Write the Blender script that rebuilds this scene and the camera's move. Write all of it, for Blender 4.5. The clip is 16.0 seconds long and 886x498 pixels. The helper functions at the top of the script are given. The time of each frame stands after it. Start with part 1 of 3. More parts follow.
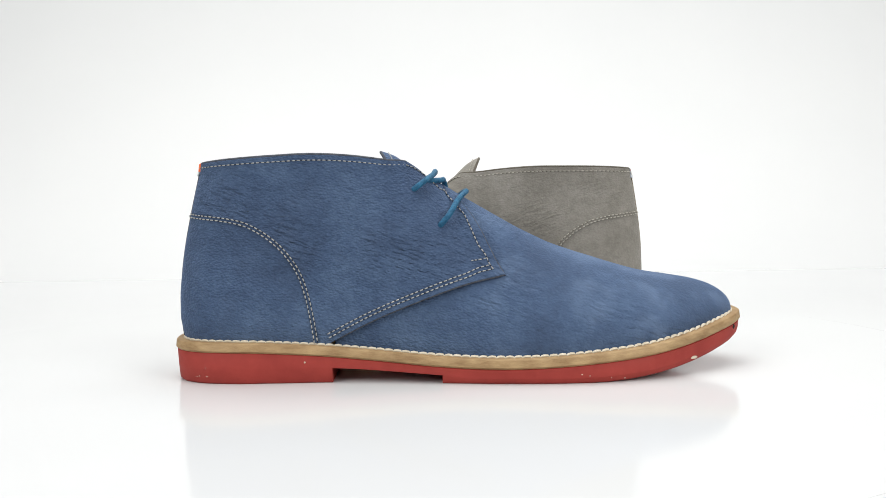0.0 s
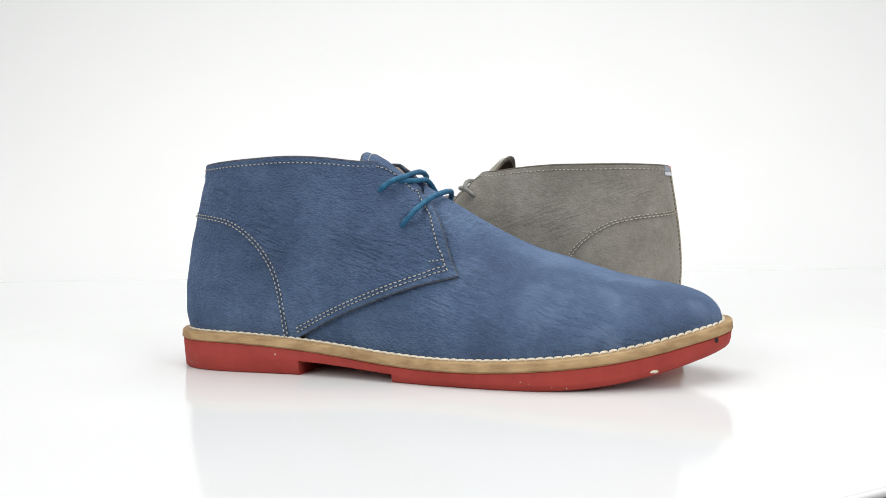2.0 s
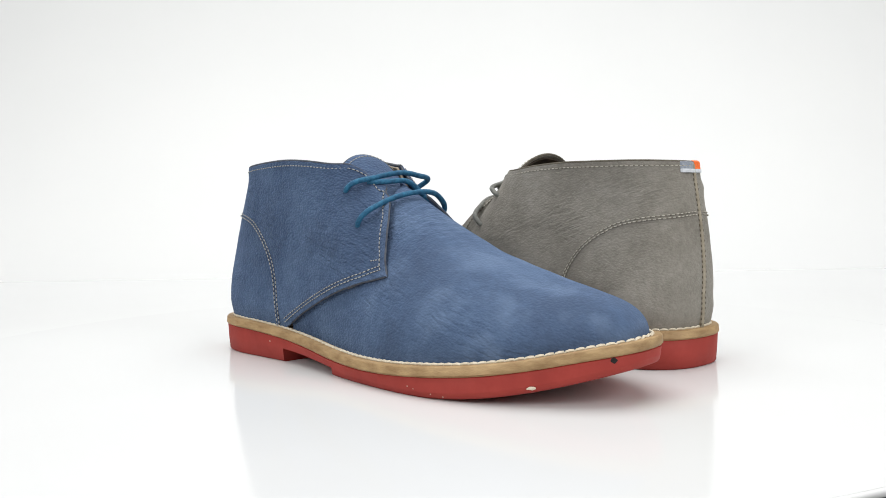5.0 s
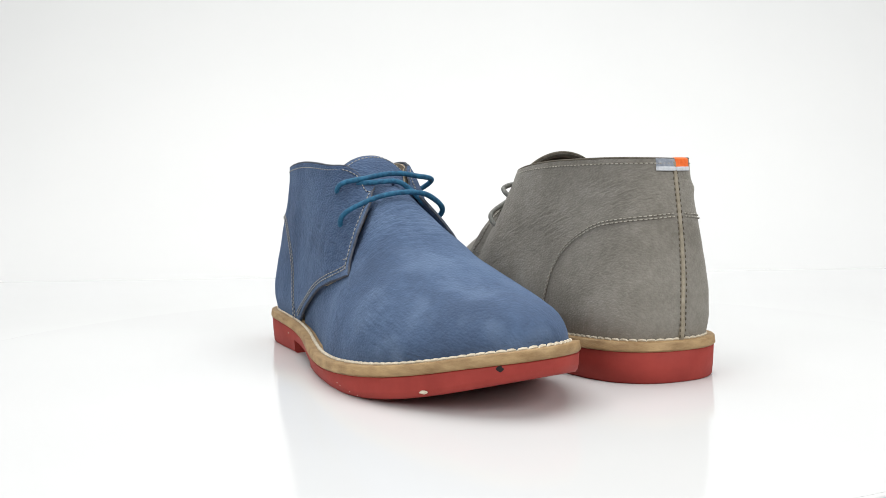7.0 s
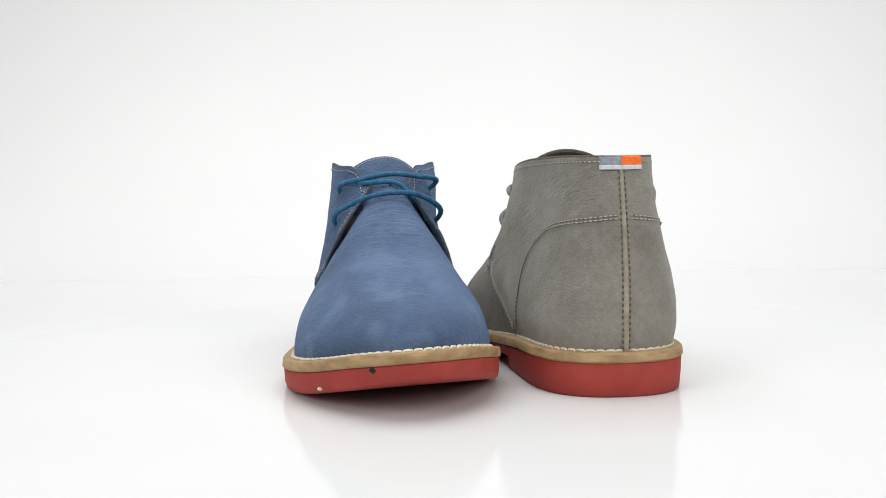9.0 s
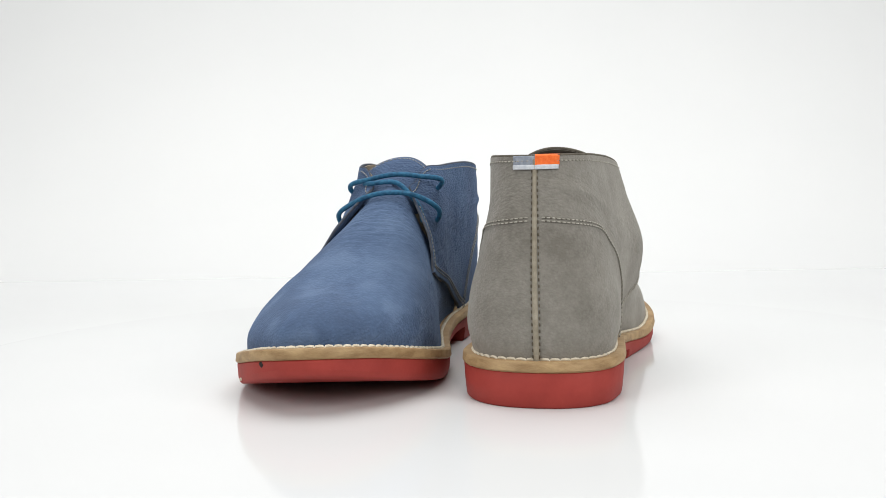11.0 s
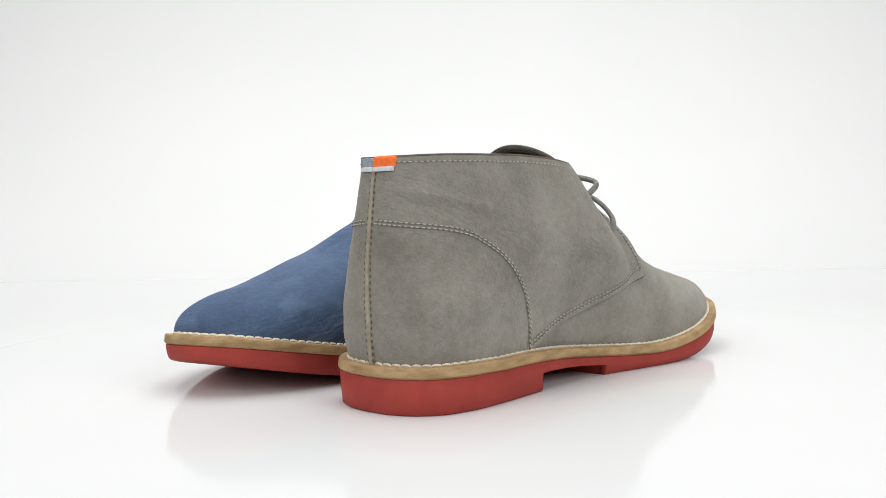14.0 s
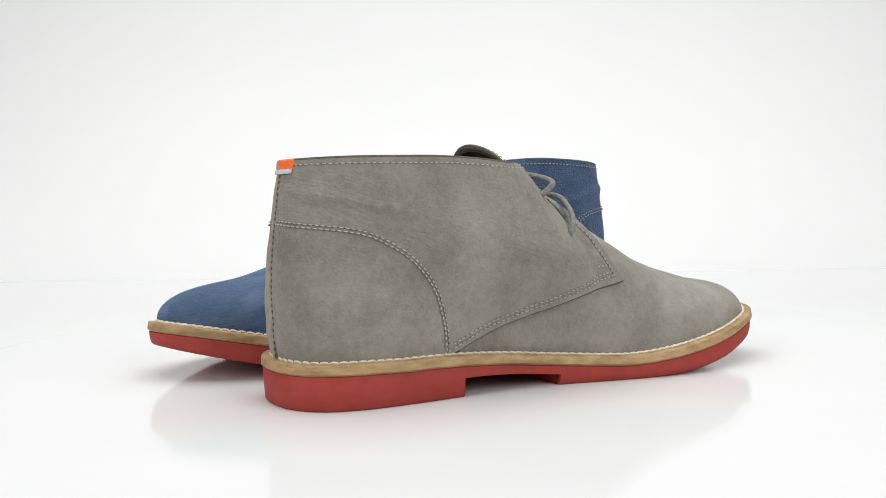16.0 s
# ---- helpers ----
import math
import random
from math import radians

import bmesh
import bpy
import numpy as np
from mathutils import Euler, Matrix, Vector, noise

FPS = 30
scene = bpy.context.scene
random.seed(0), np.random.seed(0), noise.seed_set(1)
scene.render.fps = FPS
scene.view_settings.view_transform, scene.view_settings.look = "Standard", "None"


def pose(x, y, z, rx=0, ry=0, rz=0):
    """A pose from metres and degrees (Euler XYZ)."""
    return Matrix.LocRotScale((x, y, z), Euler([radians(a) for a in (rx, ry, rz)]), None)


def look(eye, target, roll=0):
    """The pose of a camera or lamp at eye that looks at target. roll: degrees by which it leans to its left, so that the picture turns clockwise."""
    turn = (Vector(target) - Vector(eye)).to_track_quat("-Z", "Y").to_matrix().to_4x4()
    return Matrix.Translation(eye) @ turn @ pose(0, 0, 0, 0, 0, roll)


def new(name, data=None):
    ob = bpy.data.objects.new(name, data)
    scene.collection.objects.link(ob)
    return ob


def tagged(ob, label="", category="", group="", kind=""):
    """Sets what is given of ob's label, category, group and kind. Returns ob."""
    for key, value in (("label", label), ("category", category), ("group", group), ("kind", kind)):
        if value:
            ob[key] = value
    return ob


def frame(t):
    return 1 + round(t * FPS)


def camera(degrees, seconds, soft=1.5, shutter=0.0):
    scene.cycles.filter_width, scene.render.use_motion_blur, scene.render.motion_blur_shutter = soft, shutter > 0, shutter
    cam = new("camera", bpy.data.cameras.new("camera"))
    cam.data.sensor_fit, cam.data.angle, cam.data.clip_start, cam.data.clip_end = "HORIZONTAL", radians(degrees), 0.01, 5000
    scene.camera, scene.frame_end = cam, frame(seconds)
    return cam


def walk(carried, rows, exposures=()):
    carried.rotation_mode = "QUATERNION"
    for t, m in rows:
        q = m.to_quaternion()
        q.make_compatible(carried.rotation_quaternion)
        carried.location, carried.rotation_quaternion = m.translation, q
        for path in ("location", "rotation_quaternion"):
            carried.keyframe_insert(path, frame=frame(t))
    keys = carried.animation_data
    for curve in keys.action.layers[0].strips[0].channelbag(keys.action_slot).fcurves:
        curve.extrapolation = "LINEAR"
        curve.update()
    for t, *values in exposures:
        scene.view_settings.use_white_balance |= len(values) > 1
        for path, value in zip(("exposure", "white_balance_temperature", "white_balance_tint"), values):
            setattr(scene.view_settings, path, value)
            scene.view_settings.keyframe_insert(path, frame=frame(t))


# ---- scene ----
# ---- camera: stands still before a turntable ----
cam = camera(51.87, 16.0, 0.8)
EYE = pose(0.0004, -0.55, 0.0937, 90 - 3.036, 0.90, 0)
walk(cam, [(0.0, EYE), (16.0, EYE)], [(0.0, 0.0), (8.0, 0.0), (9.0, -0.06), (16.0, -0.06)])


def turned(t):
    """The turntable's pose at t seconds: it turns clockwise, a little out of true."""
    s = t / 16
    turn = 149.94 * s - 2.88 * s * (1 - s) + 1.34 * s * (1 - s) * (1 - 2 * s)
    return pose(0, 0, -0.0006, 0, 0, -turn) @ pose(0, 0, 0, 0.0, -0.23, 0)


TIMES = [i * 0.5 for i in range(33)]

# ---- studio light ----
world = bpy.data.worlds.new("studio")
world.use_nodes = True
world.node_tree.nodes["Background"].inputs["Color"].default_value = (1.0, 1.0, 0.99, 1)
world.node_tree.nodes["Background"].inputs["Strength"].default_value = 0.28
scene.world = world


def softbox(name, eye, target, wide, high, watts, colour=(1, 1, 1)):
    lamp = bpy.data.lights.new(name, "AREA")
    lamp.shape, lamp.size, lamp.size_y, lamp.energy, lamp.color = "RECTANGLE", wide, high, watts, colour
    ob = new(name, lamp)
    ob.matrix_world = look(eye, target)
    return ob


softbox("softbox_top", (0.0, 0.10, 1.25), (0, 0.03, 0), 1.4, 1.2, 19)
softbox("softbox_left", (-1.05, -1.05, 0.80), (0, 0, 0.05), 0.8, 0.8, 11.0)
softbox("softbox_right", (1.05, -1.05, 0.80), (0, 0, 0.05), 0.8, 0.8, 12.5)
softbox("softbox_back", (0.25, 0.50, 1.05), (0.25, 1.8, 0.80), 4.0, 0.5, 20.5)


# ---- materials ----
def material(name):
    m = bpy.data.materials.new(name)
    m.use_nodes = True
    return m, m.node_tree.nodes, m.node_tree.links, m.node_tree.nodes["Principled BSDF"]


def node(nodes, kind, **values):
    n = nodes.new(kind)
    for key, value in values.items():
        n.inputs[key.replace("_", " ")].default_value = value
    return n


def rgb(c):
    return (c[0], c[1], c[2], 1)


def nubuck(name, dark, mid, light, dusty, crease_depth, grain_depth, scuff, scuffed):
    """Brushed leather: cloudy colour, fine nap, creases that run along the shoe, shade of the grain put into the
    colour.
    """
    m, nodes, links, bsdf = material(name)
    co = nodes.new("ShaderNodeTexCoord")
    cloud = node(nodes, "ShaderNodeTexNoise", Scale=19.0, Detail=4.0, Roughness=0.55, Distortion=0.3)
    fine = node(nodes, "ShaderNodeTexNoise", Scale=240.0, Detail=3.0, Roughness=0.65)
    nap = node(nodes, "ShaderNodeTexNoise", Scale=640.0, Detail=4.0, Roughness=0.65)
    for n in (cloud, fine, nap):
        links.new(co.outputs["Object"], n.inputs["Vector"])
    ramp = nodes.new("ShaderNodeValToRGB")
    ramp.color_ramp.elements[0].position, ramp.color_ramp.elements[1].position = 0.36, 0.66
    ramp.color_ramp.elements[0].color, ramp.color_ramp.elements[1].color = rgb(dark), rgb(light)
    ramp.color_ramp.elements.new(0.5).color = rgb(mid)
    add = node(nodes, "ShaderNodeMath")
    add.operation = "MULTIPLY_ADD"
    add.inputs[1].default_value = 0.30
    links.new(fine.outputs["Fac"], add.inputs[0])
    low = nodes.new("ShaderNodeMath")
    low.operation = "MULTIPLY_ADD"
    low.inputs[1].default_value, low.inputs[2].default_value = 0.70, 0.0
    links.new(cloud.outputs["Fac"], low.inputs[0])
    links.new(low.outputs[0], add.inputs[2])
    # the grain's painted shade comes on top of the cloudy colour
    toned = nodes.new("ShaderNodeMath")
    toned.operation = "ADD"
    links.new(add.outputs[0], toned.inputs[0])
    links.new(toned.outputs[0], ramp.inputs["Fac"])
    # pale rubbed patches, most of them on the toe
    rub = node(nodes, "ShaderNodeTexNoise", Scale=52.0, Detail=2.0, Roughness=0.5, Distortion=0.35)
    links.new(co.outputs["Object"], rub.inputs["Vector"])
    rubbed = nodes.new("ShaderNodeMapRange")
    rubbed.interpolation_type = "SMOOTHSTEP"
    rubbed.inputs["From Min"].default_value, rubbed.inputs["From Max"].default_value = 0.44, 0.70
    rubbed.inputs["To Min"].default_value = 0.30
    links.new(rub.outputs["Fac"], rubbed.inputs["Value"])
    split = nodes.new("ShaderNodeSeparateXYZ")
    links.new(co.outputs["Object"], split.inputs["Vector"])
    toe = nodes.new("ShaderNodeMapRange")
    toe.interpolation_type = "SMOOTHSTEP"
    toe.inputs["From Min"].default_value, toe.inputs["From Max"].default_value = 0.13, 0.24
    toe.inputs["To Min"].default_value, toe.inputs["To Max"].default_value = 0.25 * scuff, scuff
    links.new(split.outputs["X"], toe.inputs["Value"])
    amount = nodes.new("ShaderNodeMath")
    amount.operation = "MULTIPLY"
    links.new(rubbed.outputs["Result"], amount.inputs[0])
    links.new(toe.outputs["Result"], amount.inputs[1])
    worn = nodes.new("ShaderNodeMix")
    worn.data_type = "RGBA"
    worn.inputs[7].default_value = rgb(scuffed)
    links.new(amount.outputs[0], worn.inputs[0])
    links.new(ramp.outputs["Color"], worn.inputs[6])
    links.new(worn.outputs[2], bsdf.inputs["Base Color"])
    # creases
    stretch = nodes.new("ShaderNodeMapping")
    stretch.vector_type = "TEXTURE"
    stretch.inputs["Scale"].default_value = (0.0105, 0.0085, 0.0024)
    stretch.inputs["Rotation"].default_value = (0, 0.34, 0)
    links.new(co.outputs["Object"], stretch.inputs["Vector"])
    crease = node(nodes, "ShaderNodeTexNoise", Scale=1.0, Detail=1.5, Roughness=0.5, Distortion=0.5)
    links.new(stretch.outputs["Vector"], crease.inputs["Vector"])
    # wrinkles gather in a band that falls from the back of the ankle towards the instep
    where = node(nodes, "ShaderNodeTexNoise", Scale=26.0, Detail=2.0)
    links.new(co.outputs["Object"], where.inputs["Vector"])
    slope = nodes.new("ShaderNodeVectorMath")
    slope.operation = "DOT_PRODUCT"
    slope.inputs[1].default_value = (0.33, 0.0, 1.0)
    links.new(co.outputs["Object"], slope.inputs[0])
    away = nodes.new("ShaderNodeMath")
    away.operation = "SUBTRACT"
    away.inputs[1].default_value = 0.1080
    links.new(slope.outputs["Value"], away.inputs[0])
    size = nodes.new("ShaderNodeMath")
    size.operation = "ABSOLUTE"
    links.new(away.outputs[0], size.inputs[0])
    band = nodes.new("ShaderNodeMapRange")
    band.interpolation_type = "SMOOTHSTEP"
    band.inputs["From Min"].default_value, band.inputs["From Max"].default_value = 0.002, 0.030
    band.inputs["To Min"].default_value, band.inputs["To Max"].default_value = 1.0, 0.0
    links.new(size.outputs[0], band.inputs["Value"])
    patch = nodes.new("ShaderNodeMapRange")
    patch.inputs["From Min"].default_value, patch.inputs["From Max"].default_value = 0.36, 0.60
    patch.inputs["To Min"].default_value = 0.05
    links.new(where.outputs["Fac"], patch.inputs["Value"])
    mask = nodes.new("ShaderNodeMapRange")
    mask.inputs["To Min"].default_value = 0.10
    gathered = nodes.new("ShaderNodeMath")
    gathered.operation = "MULTIPLY"
    links.new(band.outputs["Result"], gathered.inputs[0])
    links.new(patch.outputs["Result"], gathered.inputs[1])
    links.new(gathered.outputs[0], mask.inputs["Value"])
    deep = nodes.new("ShaderNodeMath")
    deep.operation = "MULTIPLY"
    links.new(crease.outputs["Fac"], deep.inputs[0])
    flexed = nodes.new("ShaderNodeMapRange")
    flexed.interpolation_type = "SMOOTHSTEP"
    flexed.inputs["From Min"].default_value, flexed.inputs["From Max"].default_value = 0.12, 0.21
    flexed.inputs["To Min"].default_value, flexed.inputs["To Max"].default_value = 1.0, 0.35
    links.new(split.outputs["X"], flexed.inputs["Value"])
    both = nodes.new("ShaderNodeMath")
    both.operation = "MULTIPLY"
    links.new(mask.outputs["Result"], both.inputs[0])
    links.new(flexed.outputs["Result"], both.inputs[1])
    links.new(both.outputs[0], deep.inputs[1])
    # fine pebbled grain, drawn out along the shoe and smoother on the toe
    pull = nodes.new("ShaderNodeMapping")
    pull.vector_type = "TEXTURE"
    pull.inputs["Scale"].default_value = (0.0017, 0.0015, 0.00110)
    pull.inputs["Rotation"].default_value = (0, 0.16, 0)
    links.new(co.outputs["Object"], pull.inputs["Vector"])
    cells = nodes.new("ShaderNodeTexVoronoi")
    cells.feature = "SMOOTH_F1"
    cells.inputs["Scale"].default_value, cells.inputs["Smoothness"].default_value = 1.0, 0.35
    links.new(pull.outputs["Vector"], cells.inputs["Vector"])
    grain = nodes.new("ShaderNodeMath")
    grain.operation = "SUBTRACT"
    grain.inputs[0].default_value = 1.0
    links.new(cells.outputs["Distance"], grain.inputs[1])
    # shade in the grain's valleys, put into the colour
    grain_shade = nodes.new("ShaderNodeMapRange")
    grain_shade.inputs["From Min"].default_value, grain_shade.inputs["From Max"].default_value = 0.2, 0.95
    grain_shade.inputs["To Min"].default_value, grain_shade.inputs["To Max"].default_value = -0.03, 0.03
    links.new(grain.outputs[0], grain_shade.inputs["Value"])
    links.new(grain_shade.outputs["Result"], toned.inputs[1])
    grained = nodes.new("ShaderNodeMath")
    grained.operation = "MULTIPLY"
    links.new(grain.outputs[0], grained.inputs[0])
    links.new(flexed.outputs["Result"], grained.inputs[1])
    # folds across the instep below the laces
    across = nodes.new("ShaderNodeMapping")
    across.vector_type = "TEXTURE"
    across.inputs["Scale"].default_value = (0.0030, 0.0160, 0.0030)
    links.new(co.outputs["Object"], across.inputs["Vector"])
    folds = node(nodes, "ShaderNodeTexNoise", Scale=1.0, Detail=2.0, Roughness=0.55, Distortion=0.4)
    links.new(across.outputs["Vector"], folds.inputs["Vector"])
    reach = nodes.new("ShaderNodeMapRange")
    reach.interpolation_type = "SMOOTHSTEP"
    reach.inputs["From Min"].default_value, reach.inputs["From Max"].default_value = 0.058, 0.090
    links.new(split.outputs["Z"], reach.inputs["Value"])
    ahead = nodes.new("ShaderNodeMapRange")
    ahead.interpolation_type = "SMOOTHSTEP"
    ahead.inputs["From Min"].default_value, ahead.inputs["From Max"].default_value = 0.138, 0.158
    links.new(split.outputs["X"], ahead.inputs["Value"])
    instep = nodes.new("ShaderNodeMath")
    instep.operation = "MULTIPLY"
    links.new(reach.outputs["Result"], instep.inputs[0])
    links.new(ahead.outputs["Result"], instep.inputs[1])
    folded = nodes.new("ShaderNodeMath")
    folded.operation = "MULTIPLY"
    links.new(folds.outputs["Fac"], folded.inputs[0])
    links.new(instep.outputs[0], folded.inputs[1])
    b3 = node(nodes, "ShaderNodeBump", Strength=0.9, Distance=crease_depth * 0.6)
    links.new(folded.outputs[0], b3.inputs["Height"])
    b0 = node(nodes, "ShaderNodeBump", Strength=0.9, Distance=grain_depth)
    links.new(grained.outputs[0], b0.inputs["Height"])
    links.new(b3.outputs["Normal"], b0.inputs["Normal"])
    b1 = node(nodes, "ShaderNodeBump", Strength=0.85, Distance=crease_depth)
    links.new(b0.outputs["Normal"], b1.inputs["Normal"])
    b2 = node(nodes, "ShaderNodeBump", Strength=0.8, Distance=0.0005)
    links.new(deep.outputs[0], b1.inputs["Height"])
    links.new(nap.outputs["Fac"], b2.inputs["Height"])
    links.new(b1.outputs["Normal"], b2.inputs["Normal"])
    links.new(b2.outputs["Normal"], bsdf.inputs["Normal"])
    bsdf.inputs["Roughness"].default_value = 0.85
    bsdf.inputs["Specular IOR Level"].default_value = 0.25
    bsdf.inputs["Sheen Weight"].default_value = 0.25
    bsdf.inputs["Sheen Roughness"].default_value = 0.5
    bsdf.inputs["Sheen Tint"].default_value = rgb(dusty)
    return m


def speckled(name, a, b, scale, rough, bump=0.3, distance=0.0004, stretch=(1, 1, 1), spec=0.4):
    m, nodes, links, bsdf = material(name)
    co = nodes.new("ShaderNodeTexCoord")
    mp = nodes.new("ShaderNodeMapping")
    mp.inputs["Scale"].default_value = stretch
    links.new(co.outputs["Object"], mp.inputs["Vector"])
    big = node(nodes, "ShaderNodeTexNoise", Scale=scale, Detail=4.0, Roughness=0.6)
    small = node(nodes, "ShaderNodeTexNoise", Scale=scale * 9, Detail=2.0)
    links.new(mp.outputs["Vector"], big.inputs["Vector"])
    links.new(mp.outputs["Vector"], small.inputs["Vector"])
    ramp = nodes.new("ShaderNodeValToRGB")
    ramp.color_ramp.elements[0].position, ramp.color_ramp.elements[1].position = 0.32, 0.68
    ramp.color_ramp.elements[0].color, ramp.color_ramp.elements[1].color = rgb(a), rgb(b)
    links.new(big.outputs["Fac"], ramp.inputs["Fac"])
    links.new(ramp.outputs["Color"], bsdf.inputs["Base Color"])
    bp = node(nodes, "ShaderNodeBump", Strength=bump, Distance=distance)
    links.new(small.outputs["Fac"], bp.inputs["Height"])
    links.new(bp.outputs["Normal"], bsdf.inputs["Normal"])
    bsdf.inputs["Roughness"].default_value = rough
    bsdf.inputs["Specular IOR Level"].default_value = spec
    return m


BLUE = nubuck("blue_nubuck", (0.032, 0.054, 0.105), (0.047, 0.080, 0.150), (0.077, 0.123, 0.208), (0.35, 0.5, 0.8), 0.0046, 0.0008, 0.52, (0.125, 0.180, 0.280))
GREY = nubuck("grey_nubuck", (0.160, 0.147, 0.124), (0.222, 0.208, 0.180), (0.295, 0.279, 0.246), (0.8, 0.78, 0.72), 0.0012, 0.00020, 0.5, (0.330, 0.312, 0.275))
RED = speckled("red_rubber", (0.285, 0.036, 0.028), (0.355, 0.048, 0.037), 60, 0.65, 0.25, 0.0003, spec=0.25)
TAN = speckled("welt_leather", (0.245, 0.148, 0.064), (0.42, 0.285, 0.14), 85, 0.6, 0.4, 0.0005, (1, 1, 3))
CREAM = speckled("cream_thread", (0.55, 0.48, 0.36), (0.72, 0.66, 0.54), 300, 0.8)
THREAD_B = speckled("pale_thread", (0.26, 0.265, 0.265), (0.43, 0.43, 0.40), 300, 0.8)
THREAD_G = speckled("stone_thread", (0.31, 0.295, 0.25), (0.50, 0.475, 0.41), 300, 0.8)
THREAD_D = speckled("brown_thread", (0.07, 0.055, 0.035), (0.12, 0.10, 0.07), 300, 0.8)
LACE_B = speckled("teal_lace", (0.006, 0.070, 0.15), (0.024, 0.165, 0.30), 400, 0.6, 0.8, 0.0006)
LACE_G = speckled("grey_lace", (0.15, 0.153, 0.14), (0.27, 0.27, 0.245), 400, 0.7, 0.8, 0.0006)
EDGE_B = speckled("raw_edge_blue", (0.035, 0.04, 0.055), (0.09, 0.10, 0.12), 300, 0.9)
EDGE_G = speckled("raw_edge_grey", (0.07, 0.06, 0.045), (0.13, 0.115, 0.09), 300, 0.9)
STRIP_G = speckled("pale_strip", (0.24, 0.21, 0.155), (0.36, 0.32, 0.25), 200, 0.85)
# brown lining hide with the shade behind the tongue put into its colour
HIDE = speckled("shaded_lining", (0.035, 0.026, 0.018), (0.075, 0.056, 0.038), 150, 0.75)
LINING = speckled("tan_lining", (0.20, 0.165, 0.12), (0.30, 0.25, 0.185), 120, 0.8)
ORANGE = speckled("orange_webbing", (0.85, 0.13, 0.02), (0.95, 0.20, 0.04), 500, 0.8, 0.6, 0.0004)
SILVER = speckled("grey_webbing", (0.22, 0.25, 0.30), (0.34, 0.37, 0.42), 500, 0.8, 0.6, 0.0004)
PALE = speckled("pale_webbing", (0.50, 0.53, 0.57), (0.66, 0.68, 0.71), 500, 0.8, 0.6, 0.0004)
HOLE_B = speckled("blue_needle_hole", (0.014, 0.018, 0.028), (0.03, 0.04, 0.06), 300, 0.9)
HOLE_G = speckled("grey_needle_hole", (0.135, 0.122, 0.098), (0.195, 0.178, 0.146), 300, 0.9)
DARK = speckled("dark_hole", (0.012, 0.010, 0.010), (0.03, 0.025, 0.022), 300, 0.9)
ACRYLIC = speckled("white_acrylic", (0.640, 0.647, 0.645), (0.655, 0.661, 0.657), 3, 0.10, 0.0, spec=0.13)
PAPER = speckled("white_paper", (0.645, 0.652, 0.647), (0.662, 0.668, 0.662), 2, 0.9, 0.05)
STEEL = speckled("dark_table", (0.03, 0.03, 0.032), (0.05, 0.05, 0.052), 20, 0.5)


# ---- mesh tools ----
def mesh_object(name, verts, faces, mat, parent=None, label="", smooth=True, weld=False):
    me = bpy.data.meshes.new(name)
    me.from_pydata([tuple(float(c) for c in v) for v in verts], [], faces)
    me.materials.append(mat)
    bm = bmesh.new()
    bm.from_mesh(me)
    if weld:
        bmesh.ops.remove_doubles(bm, verts=bm.verts, dist=4e-5)
    bmesh.ops.recalc_face_normals(bm, faces=bm.faces)
    bm.to_mesh(me)
    bm.free()
    if smooth:
        me.shade_smooth()
        me.set_sharp_from_angle(angle=radians(50))
    ob = new(name, me)
    if parent is not None:
        ob.parent = parent
    if label:
        tagged(ob, label)
    return ob


def part(name, bm, mat, parent, label=""):
    me = bpy.data.meshes.new(name)
    bmesh.ops.recalc_face_normals(bm, faces=bm.faces)
    bm.to_mesh(me)
    bm.free()
    me.materials.append(mat)
    me.shade_smooth()
    me.set_sharp_from_angle(angle=radians(50))
    ob = new(name, me)
    ob.parent = parent
    return tagged(ob, label)


def smooth_table(xs, rows, x):
    """Smooth interpolation of table rows at x."""
    xs, rows, x = np.asarray(xs, float), np.asarray(rows, float), np.asarray(x, float)
    if rows.ndim == 1:
        rows = rows[:, None]
    d = np.gradient(rows, xs, axis=0)
    i = np.clip(np.searchsorted(xs, x) - 1, 0, len(xs) - 2)
    h = (xs[i + 1] - xs[i])[..., None]
    w = ((x - xs[i]) / (xs[i + 1] - xs[i]))[..., None]
    w = np.clip(w, 0, 1)
    return ((2 * w**3 - 3 * w**2 + 1) * rows[i] + (w**3 - 2 * w**2 + w) * h * d[i]
            + (3 * w**2 - 2 * w**3) * rows[i + 1] + (w**3 - w**2) * h * d[i + 1])


